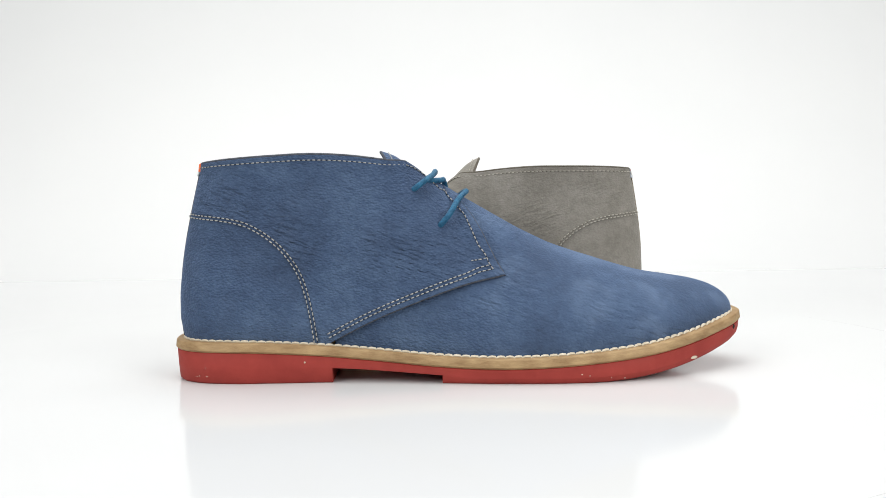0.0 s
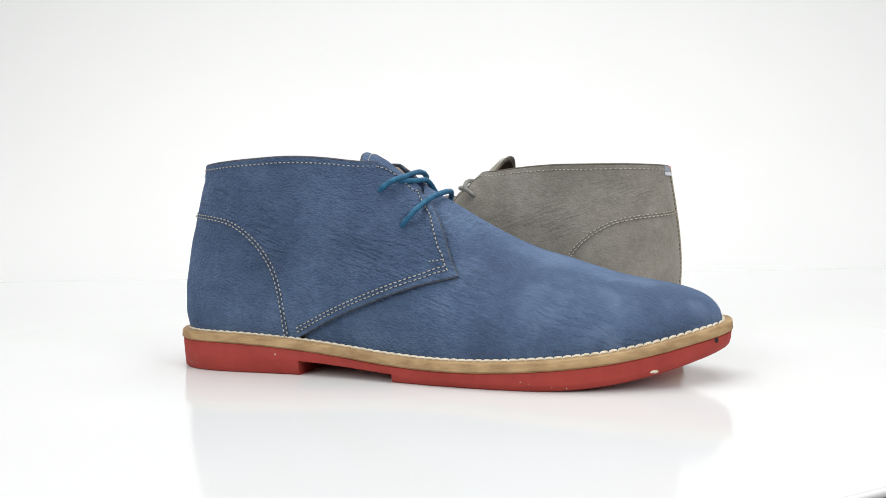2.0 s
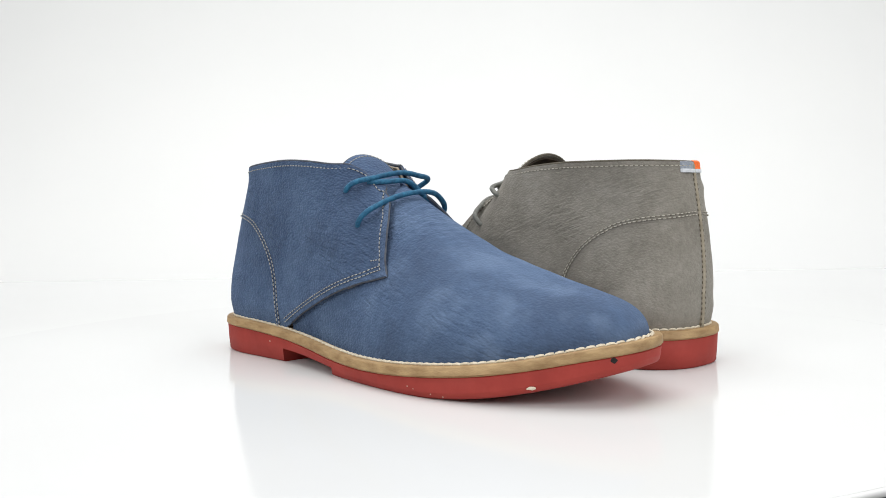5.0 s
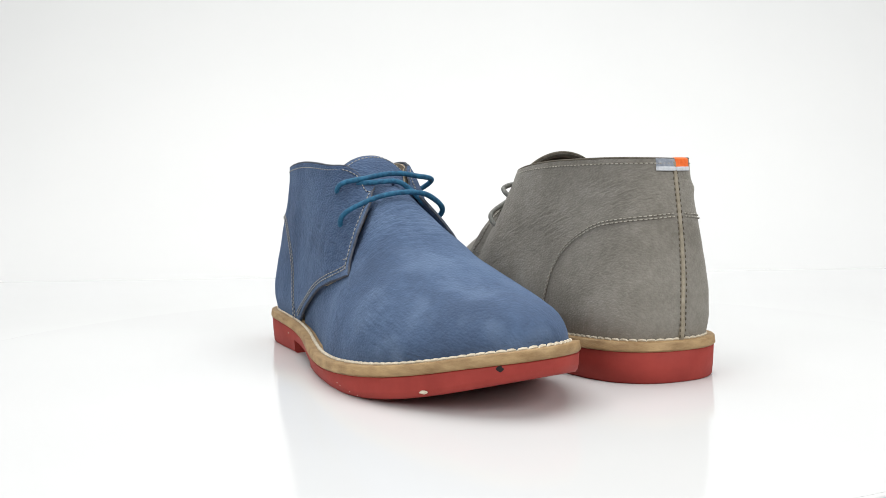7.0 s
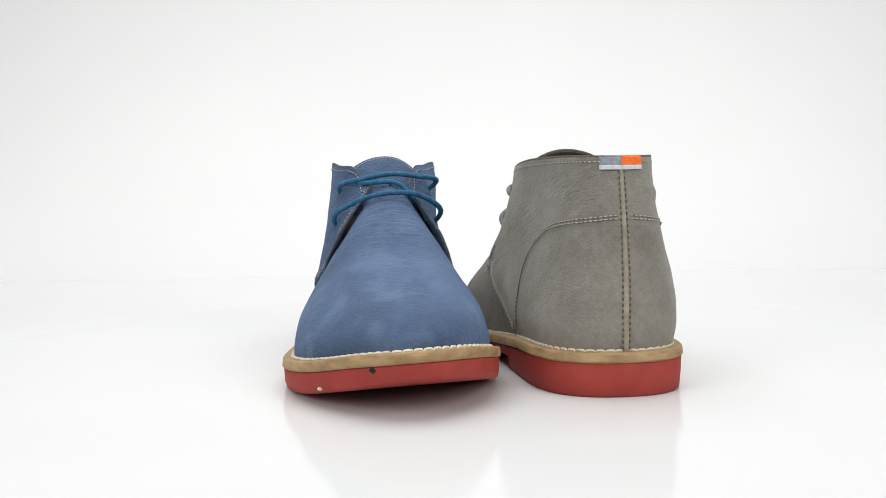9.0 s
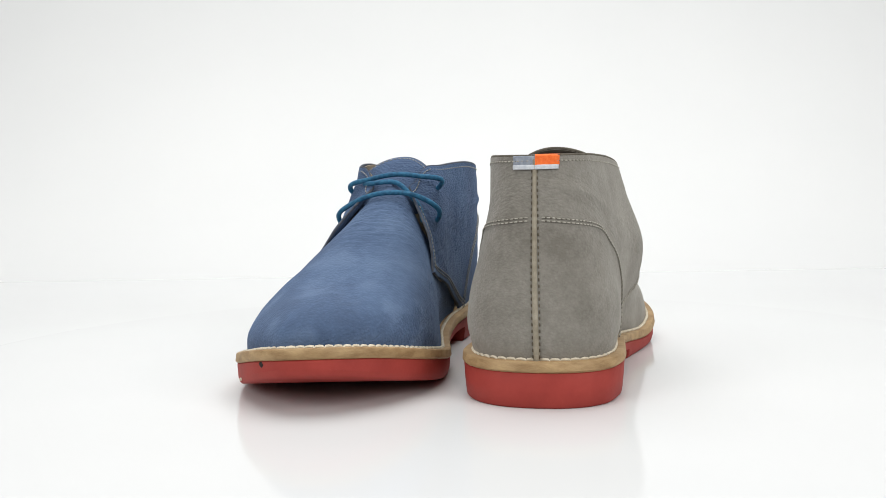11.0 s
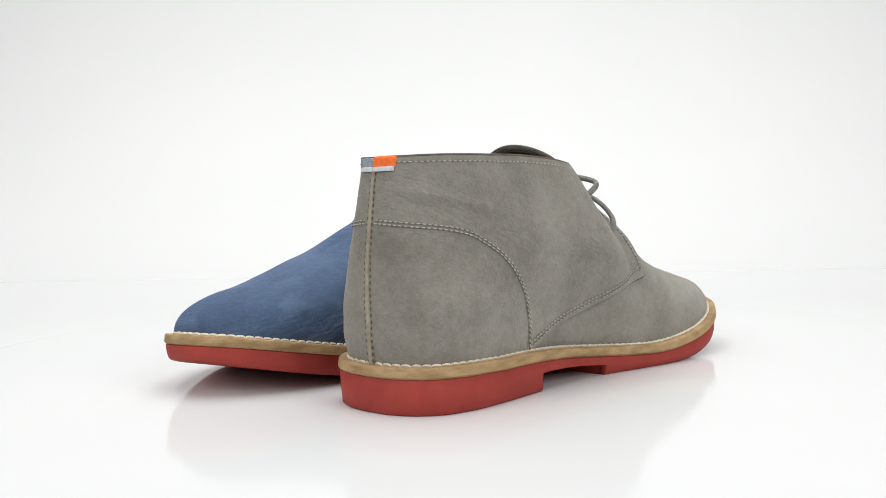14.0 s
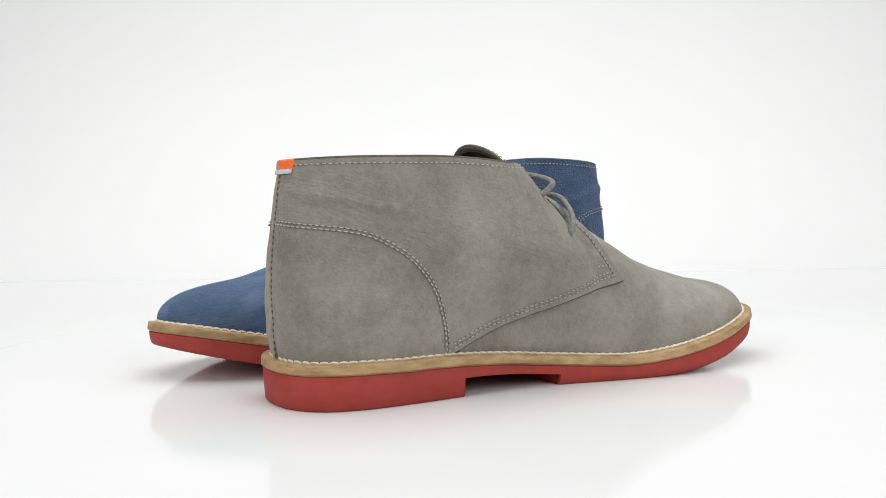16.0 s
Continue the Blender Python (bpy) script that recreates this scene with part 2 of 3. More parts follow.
def slab_grid(name, outer, inner, mat, parent, label="", closed_end=False):
    """A sheet with thickness: two grids of points of one shape, joined round the rim by a rounded edge."""
    n, m = outer.shape[:2]
    mid = (outer + inner) / 2
    verts = np.concatenate([outer.reshape(-1, 3), inner.reshape(-1, 3)])
    faces = []
    for i in range(n - 1):
        for j in range(m - 1):
            a = i * m + j
            faces.append((a, a + 1, a + m + 1, a + m))
            a += n * m
            faces.append((a, a + m, a + m + 1, a + 1))
    rim = [(i, 0) for i in range(n)] + [(n - 1, j) for j in range(1, m)] + [(i, m - 1) for i in range(n - 2, -1, -1)] + [(0, j) for j in range(m - 2, 0, -1)]
    extra = []
    for i, j in rim:
        ii, jj = min(max(i, 1), n - 2), min(max(j, 1), m - 2)
        out = mid[i, j] - mid[ii, jj]
        out = out / (np.linalg.norm(out) + 1e-9) * np.linalg.norm(outer[i, j] - inner[i, j]) * 0.35
        extra.append(mid[i, j] + out)
    base = 2 * n * m
    verts = np.concatenate([verts, np.array(extra)])
    k = len(rim)
    for q in range(k):
        r = (q + 1) % k
        if closed_end and rim[q][0] == rim[r][0] == n - 1:
            continue
        a, b = rim[q][0] * m + rim[q][1], rim[r][0] * m + rim[r][1]
        faces.append((a, b, base + r, base + q))
        faces.append((base + q, base + r, n * m + b, n * m + a))
    return mesh_object(name, verts, faces, mat, parent, label, weld=closed_end)


def tube(name, points, radius, mat, parent, label="", sides=10, closed=False):
    """A round cord along points."""
    pts = [Vector(p) for p in points]
    verts, faces, n = [], [], len(pts)
    up = Vector((0.31, 0.22, 0.92)).normalized()
    for i, p in enumerate(pts):
        along = (pts[min(i + 1, n - 1)] - pts[max(i - 1, 0)]).normalized()
        side = along.cross(up).normalized()
        over = side.cross(along).normalized()
        up = over
        for q in range(sides):
            a = 2 * math.pi * q / sides
            verts.append(p + (side * math.cos(a) + over * math.sin(a)) * radius)
    for i in range(n - 1):
        for q in range(sides):
            r = (q + 1) % sides
            faces.append((i * sides + q, i * sides + r, (i + 1) * sides + r, (i + 1) * sides + q))
    faces.append(tuple(range(sides)))
    faces.append(tuple((n - 1) * sides + q for q in range(sides)))
    return mesh_object(name, verts, faces, mat, parent, label)


def curve_through(points, n):
    pts = np.asarray(points, float)
    d = np.concatenate([[0], np.cumsum(np.linalg.norm(np.diff(pts, axis=0), axis=1))])
    return smooth_table(d, pts, np.linspace(0, d[-1], n))


def stitches(name, points, normals, mat, parent, length, gap, radius, label="", skew=0.0, lift=0.0, start=None, holes=None):
    """Short rounded stitches laid end to end along a line on a surface: one joined part."""
    pts, nor = np.asarray(points, float), np.asarray(normals, float)
    d = np.concatenate([[0], np.cumsum(np.linalg.norm(np.diff(pts, axis=0), axis=1))])
    verts, faces = [], []
    rnd = random.Random(len(pts) + int(d[-1] * 1e5))
    at = gap / 2 if start is None else start
    while at + length < d[-1]:
        a = np.array([np.interp(at, d, pts[:, k]) for k in range(3)])
        b = np.array([np.interp(at + length, d, pts[:, k]) for k in range(3)])
        up = np.array([np.interp(at + length / 2, d, nor[:, k]) for k in range(3)])
        up /= np.linalg.norm(up) + 1e-9
        along = (b - a) / (np.linalg.norm(b - a) + 1e-9)
        side = np.cross(along, up)
        s = skew * length + rnd.uniform(-0.05, 0.05) * length
        a, b = a + side * s * 0.5 + up * lift, b - side * s * 0.5 + up * lift
        base = len(verts)
        for w, r, rise in ((0.0, 0.45, -0.6), (0.14, 0.9, 0.25), (0.5, 1.0, 0.5), (0.86, 0.9, 0.25), (1.0, 0.45, -0.6)):
            c = a + (b - a) * w + up * radius * rise
            for q in range(6):
                g = q * math.pi / 3
                verts.append(c + (side * math.cos(g) + up * math.sin(g)) * radius * r)
        for i in range(4):
            for q in range(6):
                r2 = (q + 1) % 6
                faces.append((base + i * 6 + q, base + i * 6 + r2, base + (i + 1) * 6 + r2, base + (i + 1) * 6 + q))
        at += length + gap
    ob = mesh_object(name, verts, faces, mat, parent, label)
    if holes is not None:
        hole = gap + 0.0003
        stitches("needle_hole", points, normals, holes, parent, hole, length + gap - hole, radius * 1.0, lift=lift - radius * 0.7, start=length + gap - hole / 2)
    return tagged(ob, kind="stuff")


# ---- the shoe's form: x from heel to toe, y to the left, z up ----
LAT = [(0.0, 0.0), (0.0012, 0.011), (0.006, 0.0215), (0.016, 0.0305), (0.032, 0.0360), (0.055, 0.0380), (0.085, 0.0390), (0.115, 0.0415),
       (0.145, 0.0460), (0.175, 0.0505), (0.205, 0.0535), (0.232, 0.0530), (0.256, 0.0480), (0.278, 0.0385), (0.296, 0.0275), (0.309, 0.0165), (0.316, 0.0050), (0.3165, -0.004)]
MED = [(0.0, 0.0), (0.0012, 0.011), (0.006, 0.0215), (0.016, 0.0305), (0.032, 0.0355), (0.055, 0.0370), (0.085, 0.0365), (0.115, 0.0360),
       (0.145, 0.0395), (0.175, 0.0465), (0.205, 0.0525), (0.230, 0.0545), (0.255, 0.0515), (0.278, 0.0440), (0.296, 0.0345), (0.309, 0.0225), (0.3155, 0.0110), (0.3165, 0.004)]


def dense_side(side):
    pts = np.array(LAT if side < 0 else MED, float)
    return curve_through(pts, 400)


SIDES = {-1: dense_side(-1), 1: dense_side(1)}
TOP_X = [0, 0.05, 0.08, 0.11, 0.14, 0.17, 0.20, 0.228, 0.257, 0.28, 0.30, 0.318]
TOP_Z = [0.0248, 0.0230, 0.0205, 0.0172, 0.0138, 0.0118, 0.0117, 0.0137, 0.0168, 0.0202, 0.0236, 0.0262]


RISE = 0.023  # the last climbs a little towards the toe


def welt_top(x):
    return smooth_table(TOP_X, TOP_Z, np.clip(x, 0, 0.318))[..., 0] + RISE * (x - 0.12)


def tread(x):
    x = np.asarray(x, float)
    return 0.0188 * np.clip((x - 0.205) / 0.113, 0, 1) ** 1.9


def outline(inset, n):
    """Closed plan outline, anticlockwise from the heel's middle: right side out, left side back, drawn in by inset."""
    r = SIDES[-1].copy()
    l = SIDES[1].copy()
    r[:, 1] *= -1
    loop = np.concatenate([r, l[::-1][1:-1]])
    step = np.roll(loop, -1, 0) - np.roll(loop, 1, 0)
    nrm = np.stack([-step[:, 1], step[:, 0]], 1)
    nrm /= np.linalg.norm(nrm, axis=1)[:, None] + 1e-12
    loop = loop + nrm * inset
    d = np.concatenate([[0], np.cumsum(np.linalg.norm(np.diff(np.vstack([loop, loop[:1]]), axis=0), axis=1))])
    full = np.vstack([loop, loop[:1]])
    at = np.linspace(0, d[-1], n, endpoint=False)
    return np.stack([np.interp(at, d, full[:, 0]), np.interp(at, d, full[:, 1])], 1)


def base_side(side, inset):
    pts = SIDES[side].copy()
    step = np.gradient(pts, axis=0)
    nrm = np.stack([step[:, 1], -step[:, 0]], 1)
    nrm /= np.linalg.norm(nrm, axis=1)[:, None] + 1e-12
    pts = pts + nrm * np.asarray(inset)[:, None]
    d = np.concatenate([[0], np.cumsum(np.linalg.norm(np.diff(pts, axis=0), axis=1))])
    return pts, d / d[-1]


# foot of the section (x), top (x, out, z), lower handle and upper handle (along, out, up)
INNER = [0, 0, 0.001, 0.002, 0.0035, 0.005, 0.006, 0.006, 0.005, 0.002, -0.001, -0.002, -0.001, 0, 0, 0, 0, 0, 0]  # fuller inner side
FORM = [
    (0.000, 0.0180, 0.0000, 0.1186, -0.005, 0.000, 0.032, -0.008, 0.000, -0.032),
    (0.010, 0.0205, 0.0135, 0.1190, -0.004, 0.003, 0.032, -0.006, 0.000, -0.034),
    (0.030, 0.0330, 0.0245, 0.1200, -0.001, 0.005, 0.032, -0.002, 0.000, -0.038),
    (0.060, 0.0570, 0.0305, 0.1212, 0.000, 0.004, 0.032, 0.000, 0.000, -0.042),
    (0.090, 0.0810, 0.0312, 0.1215, 0.000, 0.001, 0.032, 0.000, 0.001, -0.042),
    (0.115, 0.1010, 0.0306, 0.1195, 0.000, 0.000, 0.030, 0.002, 0.003, -0.040),
    (0.135, 0.1180, 0.0275, 0.1165, 0.000, 0.000, 0.030, 0.006, 0.006, -0.036),
    (0.152, 0.1285, 0.0215, 0.1150, 0.000, 0.000, 0.030, 0.012, 0.009, -0.030),
    (0.165, 0.1360, 0.0110, 0.1118, 0.000, 0.000, 0.031, 0.013, 0.012, -0.026),
    (0.176, 0.1400, 0.0000, 0.1096, 0.000, 0.000, 0.032, 0.016, 0.018, -0.015),
    (0.190, 0.1570, 0.0000, 0.0982, 0.000, 0.000, 0.033, 0.010, 0.022, -0.007),
    (0.206, 0.1780, 0.0000, 0.0850, 0.000, 0.001, 0.032, 0.008, 0.024, -0.003),
    (0.222, 0.2030, 0.0000, 0.0700, 0.000, 0.002, 0.030, 0.004, 0.027, 0.000),
    (0.240, 0.2250, 0.0000, 0.0612, 0.000, 0.002, 0.026, 0.003, 0.029, 0.000),
    (0.258, 0.2450, 0.0000, 0.0542, 0.001, 0.002, 0.021, 0.003, 0.028, 0.000),
    (0.276, 0.2620, 0.0000, 0.0492, 0.001, 0.002, 0.017, 0.004, 0.024, 0.000),
    (0.292, 0.2740, 0.0000, 0.0468, 0.002, 0.002, 0.014, 0.007, 0.017, 0.000),
    (0.304, 0.2800, 0.0000, 0.0456, 0.002, 0.001, 0.012, 0.012, 0.009, -0.001),
    (0.311, 0.2815, 0.0000, 0.0452, 0.002, 0.000, 0.012, 0.016, 0.000, -0.002),
]


class Last:
    """One half of the upper's surface, as a grid over (u: heel to toe, v: welt to top)."""

    def __init__(self, side, nu=220, nv=90):
        self.side = side
        probe, s = base_side(side, np.full(400, 0.0055))
        k = np.argmax(probe[:, 0])
        probe, s = probe[:k + 1], s[:k + 1] / s[k]
        form = np.array(FORM)
        us = np.interp(form[:, 0], np.maximum.accumulate(probe[:, 0]) + np.arange(k + 1) * 1e-9, s)
        us[0], us[-1] = 0, 1
        self.u = np.linspace(0, 1, nu)
        self.v = np.linspace(0, 1, nv)
        foot = np.stack([np.interp(self.u, s, probe[:, 0]), np.interp(self.u, s, probe[:, 1])], 1)
        if side > 0:
            form[:, 8] += INNER
            form[:, 5] += np.array(INNER) * 0.5
        row = smooth_table(us, form[:, 1:], self.u)
        soft = np.hanning(27) / np.hanning(27).sum()
        for k in range(3, 9):
            pad = np.concatenate([np.full(13, row[0, k]), row[:, k], np.full(13, row[-1, k])])
            row[:, k] = np.convolve(pad, soft, "valid")
        foot[0, 1] = 0
        foot[:, 1] -= foot[-1, 1] * np.clip((self.u - 0.90) / 0.10, 0, 1) ** 2
        B = np.stack([foot[:, 0], foot[:, 1], welt_top(foot[:, 0]) - 0.0012], 1)
        T = row[:, 0:3].copy()
        T[:, 2] += RISE * (T[:, 0] - 0.12)
        T[:, 1] = np.maximum(T[:, 1], 0)
        T[self.u >= us[9], 1] = 0
        C1, C2 = B + row[:, 3:6], T + row[:, 6:9]
        v = self.v[None, :, None]
        P = (1 - v) ** 3 * B[:, None] + 3 * v * (1 - v) ** 2 * C1[:, None] + 3 * v * v * (1 - v) * C2[:, None] + v**3 * T[:, None]
        P[:, :, 1] *= side
        du, dv = np.gradient(P, axis=0), np.gradient(P, axis=1)
        N = np.cross(du, dv)
        N /= np.linalg.norm(N, axis=2)[..., None] + 1e-12
        if (N[nu // 3, nv // 3] * np.array([0, side, 0])).sum() < 0:
            N = -N
        N[0, :, 1] = 0
        N[-1, :, 1] = 0
        N[:, -1] = N[:, -2]
        N[self.u >= us[9], -1, 1] = 0
        N /= np.linalg.norm(N, axis=2)[..., None] + 1e-12
        # hand-lasted leather is never quite even
        for i in range(nu):
            for j in range(nv):
                x, y, z = P[i, j]
                y = y * min(1.0, 20 * (1 - self.u[i]))
                fade = min(1.0, 6 * self.v[j]) * min(1.0, 12 * (1 - self.v[j])) * min(1.0, 25 * self.u[i])
                P[i, j] += N[i, j] * fade * (0.0007 * noise.noise((x * 24, y * 24, z * 34)) + 0.00035 * noise.noise((x * 60 + 7, y * 60, z * 95)))
        if side > 0:
            x, z = P[..., 0], P[..., 2]
            fold = np.exp(-((z - (0.1015 - 0.20 * (x - 0.02))) / 0.0028) ** 2) * np.clip((0.085 - x) / 0.03, 0, 1) * np.clip((x - 0.012) / 0.01, 0, 1)
            P += N * (fold * 0.0012)[..., None]
        self.P, self.N, self.us = P, N, us

    def at(self, u, v, off=0.0):
        """Points (and normals) at u, v."""
        u, v = np.broadcast_arrays(np.asarray(u, float), np.asarray(v, float))
        nu, nv = len(self.u), len(self.v)
        a, b = np.clip(u, 0, 1) * (nu - 1), np.clip(v, 0, 1) * (nv - 1)
        i, j = np.minimum(a.astype(int), nu - 2), np.minimum(b.astype(int), nv - 2)
        a, b = (a - i)[..., None], (b - j)[..., None]

        def mix(G):
            return (G[i, j] * (1 - a) * (1 - b) + G[i + 1, j] * a * (1 - b) + G[i, j + 1] * (1 - a) * b + G[i + 1, j + 1] * a * b)
        n = mix(self.N)
        n = n / (np.linalg.norm(n, axis=-1)[..., None] + 1e-12)
        return mix(self.P) + n * np.asarray(off)[..., None] if np.ndim(off) else mix(self.P) + n * off, n

    def locate(self, x, z):
        """The (u, v) that shows at x, z from the side."""
        z = z + RISE * (x - 0.12)
        d = (self.P[:, :, 0] - x) ** 2 + (self.P[:, :, 2] - z) ** 2
        i, j = np.unravel_index(np.argmin(d), d.shape)
        u, v = self.u[i], self.v[j]
        for _ in range(3):
            p = self.at(u, v)[0]
            a, b = self.at(u + 1e-3, v)[0] - p, self.at(u, v + 1e-3)[0] - p
            m = np.array([[a[0], b[0]], [a[2], b[2]]]) * 1e3
            if abs(np.linalg.det(m)) < 1e-4:
                break
            step = np.clip(np.linalg.solve(m, [x - p[0], z - p[2]]), -0.006, 0.006)
            u, v = min(max(u + step[0], 0), 1), min(max(v + step[1], 0), 1)
        return u, v

    def nearest(self, x, out, z):
        """The (u, v) nearest to a point in space; out is the distance from the middle plane."""
        z = z + RISE * (x - 0.12)
        d = 3 * (self.P[:, :, 0] - x) ** 2 + 0.6 * (np.abs(self.P[:, :, 1]) - out) ** 2 + (self.P[:, :, 2] - z) ** 2
        i, j = np.unravel_index(np.argmin(d), d.shape)
        return self.u[i], self.v[j]

    def line(self, xz, n, off, from_back=False):
        """A smooth line on the surface through side-view points."""
        uv = np.array([self.locate(x, z) for x, z in curve_through(xz, 40)])
        if from_back:
            first = 10
            uv[:first, 0] = np.linspace(0.0012, uv[first, 0], first, endpoint=False)
            uv[:first, 1] = uv[first, 1] + (uv[first, 1] - uv[first + 1, 1]) * np.linspace(2.5, 0.5, first)
        kernel = np.ones(5) / 5
        pad = np.vstack([uv[:1].repeat(2, 0), uv, uv[-1:].repeat(2, 0)])
        uv = np.stack([np.convolve(pad[:, k], kernel, "valid") for k in (0, 1)], 1)
        q = np.linspace(0, 39, n)
        return self.at(np.interp(q, range(40), uv[:, 0]), np.interp(q, range(40), uv[:, 1]), off)


LASTS = {-1: Last(-1), 1: Last(1)}
# the quarter's front: from the welt, along the diagonal, round the point, up the facing
FRONT_LOW = {-1: [(0.0825, 0.0190), (0.108, 0.0316), (0.131, 0.0406), (0.154, 0.0480), (0.1800, 0.0532)],
             1: [(0.0790, 0.0190), (0.105, 0.0295), (0.131, 0.0378), (0.157, 0.0452), (0.1865, 0.0520)]}
FRONT_HIGH = {-1: [(0.1800, 0.0532), (0.1755, 0.0612), (0.1695, 0.0725), (0.163, 0.0860), (0.156, 0.0960), (0.148, 0.1045), (0.140, 0.1100), (0.1300, 0.1150)],
              1: [(0.1865, 0.0520), (0.1812, 0.0585), (0.1735, 0.0690), (0.165, 0.0825), (0.157, 0.0945), (0.148, 0.1040), (0.140, 0.1100), (0.1300, 0.1150)]}


def facing(last, line, n):
    """A line up the facing, in (u, v)."""
    pts = curve_through(line, n)
    out = np.interp(pts[:, 1], [0.047, 0.0535, 0.065, 0.080, 0.090, 0.100, 0.115], [0.0435, 0.0420, 0.0340, 0.0262, 0.0220, 0.0190, 0.0205])
    uv = np.array([last.nearest(x, o, z) for (x, z), o in zip(pts, out)])
    pad = np.vstack([uv[:1].repeat(4, 0), uv, uv[-1:].repeat(4, 0)])
    return np.stack([np.convolve(pad[:, k], np.ones(9) / 9, "valid") for k in (0, 1)], 1)


def quarter_front(last, n_low=30, n_high=40, at_corner=0.42):
    """The front edge in (u, v), from welt to collar, and the shares of the height at which its points are met from the back seam."""
    low = np.array([last.locate(x, z) for x, z in curve_through(FRONT_LOW[last.side], n_low)])
    high = facing(last, FRONT_HIGH[last.side], n_high)
    high[0] = low[-1]
    low[0, 1] = 0
    high[-1] = (last.us[7], 1.0)
    share = np.concatenate([np.linspace(0, at_corner, n_low), np.linspace(at_corner, 1, n_high)[1:]])
    return np.vstack([low, high[1:]]), share


def slab_plan(name, x0, x1, low, high, inset_low, inset_high, mat, parent, label="", n=320, soft_low=0.001, soft_high=0.0006):
    """A layer of the sole between two heights that vary along the shoe, over the plan from x0 to x1."""
    rings = []
    for inset, z in ((inset_low + soft_low, low), (inset_low, lambda x: low(x) + soft_low), (inset_high, lambda x: high(x) - soft_high), (inset_high + soft_high, high)):
        loop = outline(inset, n)
        for cut, beyond in ((x0, loop[:, 0] < x0), (x1, loop[:, 0] > x1)):
            if beyond.any():
                near = np.argsort(np.abs(loop[:, 0] - cut))[:12]
                loop[beyond, 1] = np.clip(loop[beyond, 1], loop[near, 1].min(), loop[near, 1].max())
        loop[:, 0] = np.clip(loop[:, 0], x0, x1)
        rings.append(np.column_stack([loop, z(loop[:, 0])]))
    verts = np.concatenate(rings)
    faces = []
    for r in range(3):
        for q in range(n):
            p2 = (q + 1) % n
            faces.append((r * n + q, r * n + p2, (r + 1) * n + p2, (r + 1) * n + q))
    half = n // 2
    for r in (0, 3):
        for q in range(half):
            a, b, c, d = q, q + 1, (n - q - 1) % n, (n - q) % n
            quad = [r * n + k for k in dict.fromkeys((a, b, c, d))]
            if len(quad) > 2:
                faces.append(tuple(quad))
    ob = mesh_object(name, verts, faces, mat, parent, label)
    return ob


def build_shoe(name, label, leather, thread, lace, edge, seam_thread, strip_mat, size, lean, back, drop, inner_eye, tongue_up, widths, collar, belly, loop_out, marked, left_foot=False):
    shoe = tagged(new(name), label, "shoe", "pair of ankle boots")
    shoe.scale = size
    pierced = HOLE_G if left_foot else HOLE_B
    # sole
    sole_top = lambda x: welt_top(x) - 0.0052
    shank_x, shank_z = [0, 0.09, 0.10, 0.146, 0.16, 0.32], [0.0078, 0.0078, 0.0074, 0.0044, 0.0030, 0.0030]
    shank = lambda x: np.maximum(np.interp(x, shank_x, shank_z), 0) + tread(x)
    sole = slab_plan("outsole", 0, 0.32, shank, sole_top, 0.0008, 0.0004, RED, shoe, "red rubber outsole with a turned-up toe", soft_low=0.0)
    slab_plan("heel", 0, 0.0885, lambda x: tread(x), lambda x: shank(x) + 0.0002, 0.0014, 0.0008, RED, sole, soft_high=0.0)
    slab_plan("forefoot_tread", 0.146, 0.32, lambda x: tread(x), lambda x: shank(x) + 0.0002, 0.0014, 0.0008, RED, sole, soft_high=0.0)
    slab_plan("welt", 0, 0.32, sole_top, lambda x: welt_top(x), -0.0004, 0.0, TAN, shoe, "tan leather welt with a dark lower edge")
    loop = outline(0.0046, 500)
    loop = np.vstack([loop, loop[:1]])
    rope = np.column_stack([loop, welt_top(loop[:, 0]) + 0.0002])
    up = np.tile([0, 0, 1.0], (len(rope), 1))
    stitches("welt_stitching", rope, up, CREAM, shoe, 0.0050, -0.0005, 0.00085, "thick cream rope stitch along the welt", 0.16)
    slab_plan("insole", 0.0, 0.20, lambda x: welt_top(x) + 0.0005, lambda x: welt_top(x) + 0.0040, 0.0095, 0.0095, LINING, shoe)
    # vamp and tongue
    us = LASTS[-1].us
    cols = np.concatenate([np.linspace(us[4], us[9], 60), np.linspace(us[9], 1, 110)[1:]])
    crown = np.interp(cols, [us[4], us[8], us[9], us[9] + 0.6 * (us[10] - us[9])], [0.40, 0.50, 0.60, 1.0])
    grid = []
    for side in (-1, 1):
        last = LASTS[side]
        vv = np.linspace(0, 1, 44)[None, :] * crown[:, None]
        p, nrm = last.at(np.tile(cols[:, None], (1, 44)), vv, np.interp(cols, [us[7], us[9]], [-0.0020, 0.0])[:, None] * np.ones((1, 44)))
        grid.append((p, nrm))
    # both halves make one sheet: right welt, over the instep, left welt
    P = np.concatenate([grid[0][0], grid[1][0][:, ::-1]], 1)
    N = np.concatenate([grid[0][1], grid[1][1][:, ::-1]], 1)
    closed = crown >= 0.999
    front = int(np.argmax(closed))
    Pf, Nf = P[front:], N[front:]
    Pf, Nf = np.delete(Pf, 44, 1), np.delete(Nf, 44, 1)
    Pf[-1, 44:] = Pf[-1, :43][::-1]
    Nf[-1, 44:] = Nf[-1, :43][::-1]
    vamp = slab_grid("vamp", Pf, Pf - Nf * 0.0016, leather, shoe, closed_end=True)
    for p, nrm in grid:
        slab_grid("vamp_wing", p[:front + 1], p[:front + 1] - nrm[:front + 1] * 0.0016, leather, vamp)
    w = np.linspace(-1, 1, 33)[:, None]
    q = np.linspace(0, 1, 24)[None, :]
    q = 0.22 * w**2 + (1 - 0.22 * w**2) * q
